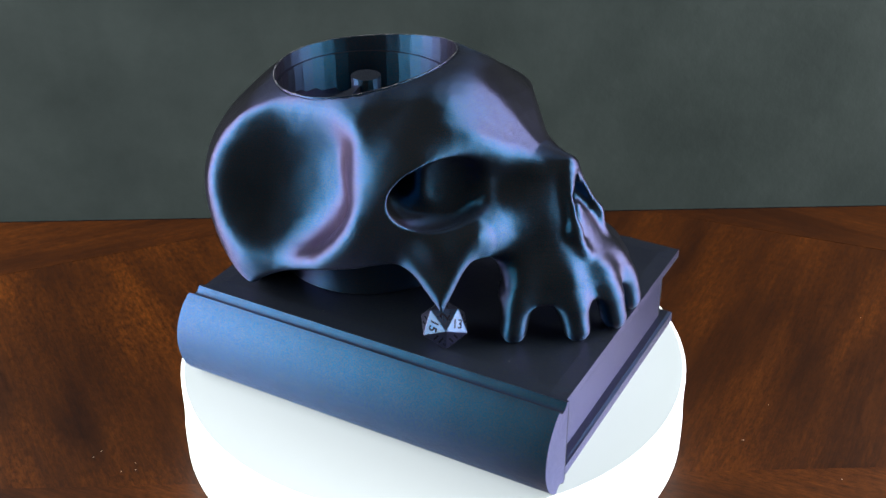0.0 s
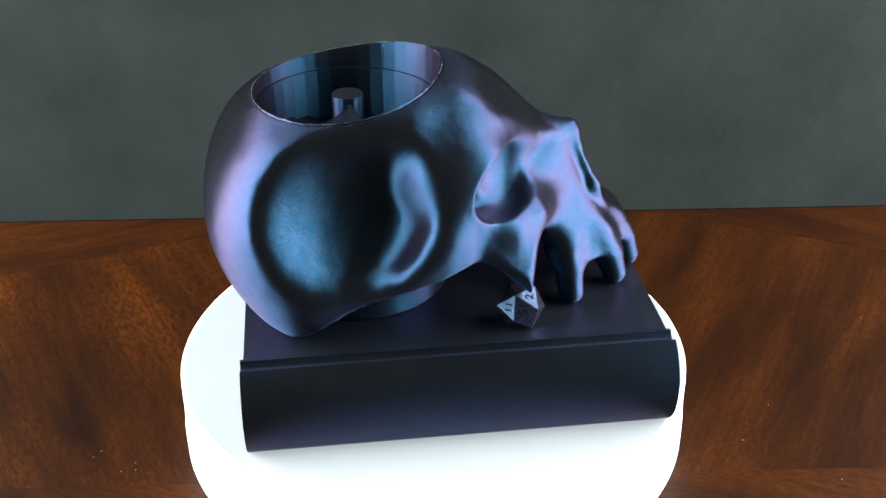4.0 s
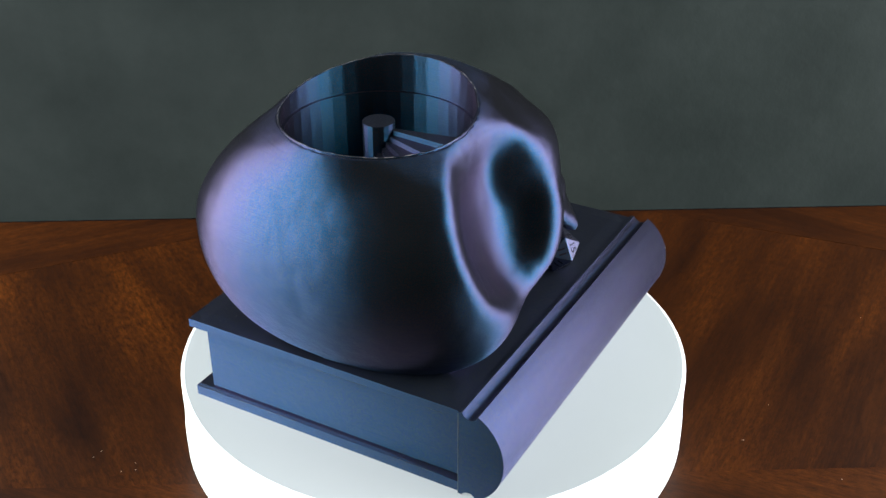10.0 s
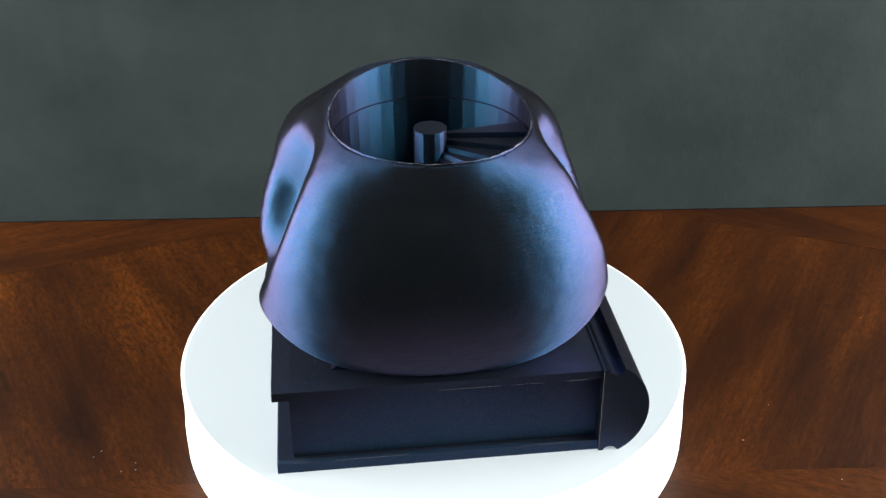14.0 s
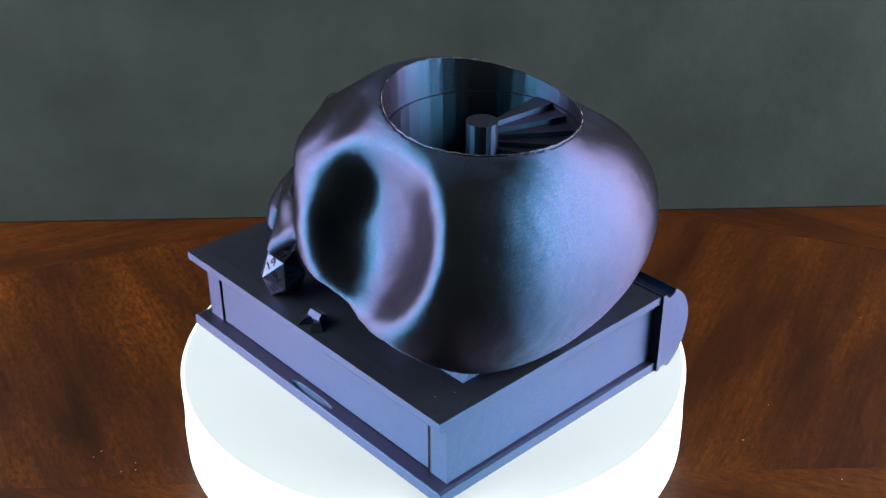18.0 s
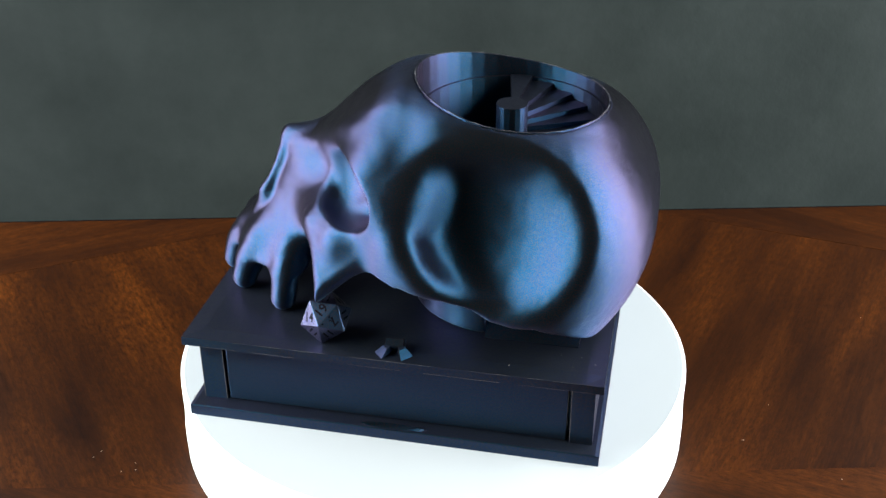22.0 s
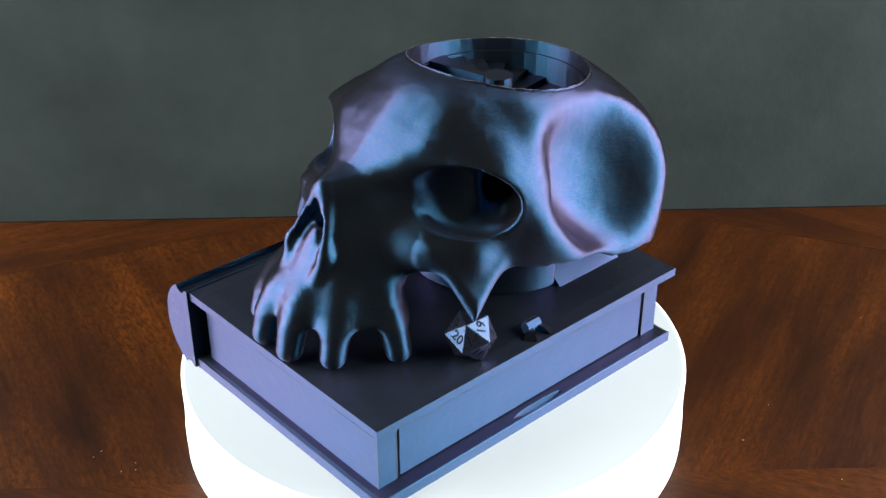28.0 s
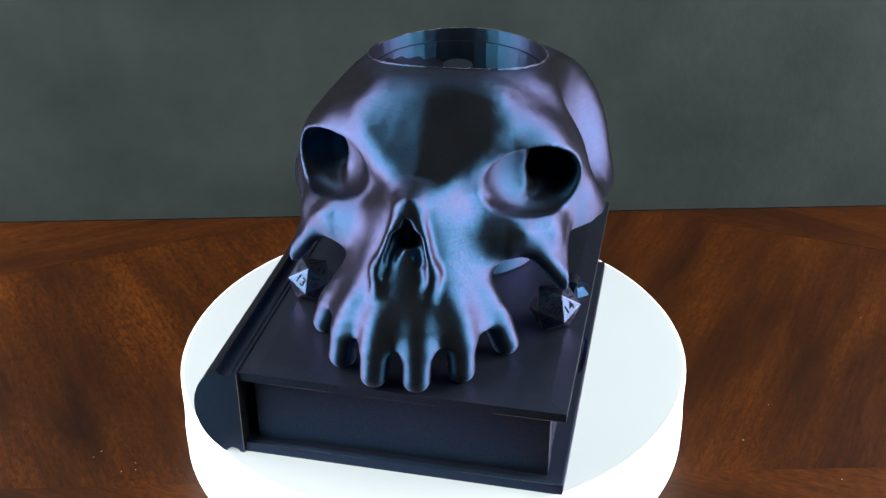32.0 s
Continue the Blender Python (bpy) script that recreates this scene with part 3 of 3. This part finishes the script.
    for i in range(26):
        a = radians(-87.5 - 15 * i)
        top = 133.4 - 2.3 * i
        half = radians(7.4)
        bm = bmesh.new()
        pts = [(SHAFT_X + r * math.cos(a + k * half), SHAFT_Y + r * math.sin(a + k * half)) for r, k in ((6.2, -1), (6.2, 1), (40.9, 1), (41.2, 0), (40.9, -1))]
        prism(pts, "z", top - 6.0, top, bm)
        part("stair_tread", moved(bm, *o), SHIFT, t)
    # the ramp on which the dice roll out
    ramp = prism([(51.9, BOOK_Z + 0.02), (51.9, BOOK_Z + 0.4), (14.0, 74.0), (14.0, BOOK_Z + 0.02)], "x", -76.5, -34.6)
    part("ramp", moved(ramp, *o), SHIFT, t, "hatched ramp under the shaft")
    return t


tower()


# ---- dice ----
def icosahedron():
    g = (1 + 5 ** 0.5) / 2
    v = [Vector(k).normalized() for k in ((-1, g, 0), (1, g, 0), (-1, -g, 0), (1, -g, 0), (0, -1, g), (0, 1, g), (0, -1, -g), (0, 1, -g), (g, 0, -1), (g, 0, 1), (-g, 0, -1), (-g, 0, 1))]
    near = min((a - b).length for a in v for b in v if a is not b) * 1.01
    f = []
    for i in range(12):
        for j in range(i + 1, 12):
            for k in range(j + 1, 12):
                if all((v[p] - v[q]).length < near for p, q in ((i, j), (j, k), (i, k))):
                    n = (v[j] - v[i]).cross(v[k] - v[i])
                    f.append((i, j, k) if n.dot(v[i]) > 0 else (i, k, j))
    return v, f


def numeral(text, size):
    """A flat mesh of digits, centred, facing z."""
    curve = bpy.data.curves.new("digits", "FONT")
    curve.body, curve.size, curve.align_x, curve.align_y = text, size, "CENTER", "CENTER"
    curve.offset = 0.02 * size
    ob = new("digits", curve)
    data = bpy.data.meshes.new_from_object(ob)
    bpy.data.objects.remove(ob)
    return data


def die(x, y, z, radius, turn, read, label):
    """read: faces by their three corners, with the digits on them and the corner to which the digits point."""
    d = rides(thing("twenty_sided_die", label, "die", "dice beside the skull"), x, y, z)
    v, f = icosahedron()
    bm = bmesh.new()
    corners = [turn @ p * radius for p in v]
    vs = [bm.verts.new(c) for c in corners]
    for k in f:
        bm.faces.new([vs[i] for i in k])
    bmesh.ops.bevel(bm, geom=bm.edges[:], offset=0.22, segments=1, affect="EDGES")
    part("body", mm(bm), DIE, d)
    for k in f:
        centre = (corners[k[0]] + corners[k[1]] + corners[k[2]]) / 3
        out = centre.normalized()
        if out.z < -0.75:
            continue
        text, tip = read.get(frozenset(k), ("", k[0]))
        up = corners[tip] - centre
        up = (up - out * up.dot(out)).normalized()
        frame_of = Matrix((up.cross(out), up, out)).transposed().to_4x4()
        frame_of.translation = centre * 1.004
        if text:
            data = numeral(text, radius * 0.50)
            data.transform(frame_of)
            data.transform(Matrix.Scale(0.001, 4))
            data.materials.clear()
            data.materials.append(NUMBER_SHADE)
            ob = new("number", data)
            ob.parent = d
        else:
            marks = bmesh.new()
            for s in (-1, 1):
                box(s * radius * 0.11 - radius * 0.035, s * radius * 0.11 + radius * 0.035, -radius * 0.16, radius * 0.16, -0.02, 0.02, bm=marks)
            bmesh.ops.transform(marks, matrix=frame_of, verts=marks.verts)
            part("number_mark", mm(marks), NUMBER_SHADE, d)
    return d


FACES_A = {frozenset((6, 7, 10)): ("19", 6), frozenset((7, 10, 0)): ("13", 10), frozenset((11, 5, 0)): ("15", 0), frozenset((11, 10, 0)): ("2", 11)}
FACES_B = {frozenset((11, 5, 0)): ("14", 11), frozenset((11, 4, 5)): ("20", 11), frozenset((11, 10, 0)): ("19", 11), frozenset((11, 4, 2)): ("2", 2), frozenset((10, 7, 0)): ("7", 7)}
die(33.9, -50.4, BOOK_Z + 9.25, 11.4, Matrix(((-0.1447, 0.5376, -0.8307), (0.226, -0.7994, -0.5567), (-0.9633, -0.2683, -0.0058))), FACES_A,
    "dark twenty-sided die with sunk numbers under the cheekbone by the spine")
die(34.4, 63.6, BOOK_Z + 9.75, 12.0, Matrix(((0.0152, 0.0195, 0.9997), (-0.3514, 0.9361, -0.013), (-0.9361, -0.3511, 0.0211))), FACES_B,
    "dark twenty-sided die with sunk numbers under the cheekbone by the clasp")


# ---- crumbs and threads left by the printing ----
def crumbs(name, label, spots, size, carried):
    bm = bmesh.new()
    for x, y, z in spots:
        long = random.uniform(0.7, 2.2)
        m = Matrix.Translation((x, y, z + size * 0.3)) @ Matrix.Rotation(random.uniform(0, 6.3), 4, "Z") @ Matrix.Diagonal((long * size, size * 0.6, size * 0.6, 1))
        bmesh.ops.create_icosphere(bm, subdivisions=1, radius=0.5, matrix=m)
    ob = tagged(new(name, mesh_of(name, mm(bm), CRUMB)), label, "crumbs", kind="stuff")
    if carried:
        RIDERS.append((ob, 0, 0, 0))
    else:
        ob.location = (0, 0, TABLE)
    return ob


table_spots = [(-169, -23.2, 0), (-172, -27.9, 0), (-148.7, -37.8, 0), (-155.4, -38.9, 0), (-149.8, -32.6, 0), (178.4, 9, 0), (199.4, -50.7, 0), (254.4, 91.8, 0), (158, -20, 0), (128, -66, 0)]
crumbs("table_crumbs", "tiny pale crumbs scattered on the table top", table_spots, 0.7, False)
book_spots = [(random.uniform(-86, -40), random.uniform(58, 75), BOOK_Z) for _ in range(4)] + [(random.uniform(-88, -78), random.uniform(-40, 60), BOOK_Z) for _ in range(4)]
book_spots += [(random.uniform(-60, 90), random.uniform(-60, -40), BOOK_Z) for _ in range(4)]
crumbs("book_crumbs", "tiny pale plastic crumbs on the book cover", book_spots, 0.42, True)


def motions():
    times = [k * 0.5 for k in range(int(SECONDS * 2) + 1)]
    walk(TURNTABLE, [(t, pose(0, 0, TABLE, 0, 0, START + SPIN * t)) for t in times])
    for ob, x, y, z in RIDERS:
        rows = []
        for t in times:
            a = radians(START + SPIN * t)
            rows.append((t, pose((x * math.cos(a) - y * math.sin(a)) * 0.001, (x * math.sin(a) + y * math.cos(a)) * 0.001, PLATTER + z * 0.001, 0, 0, START + SPIN * t)))
        walk(ob, rows)


motions()
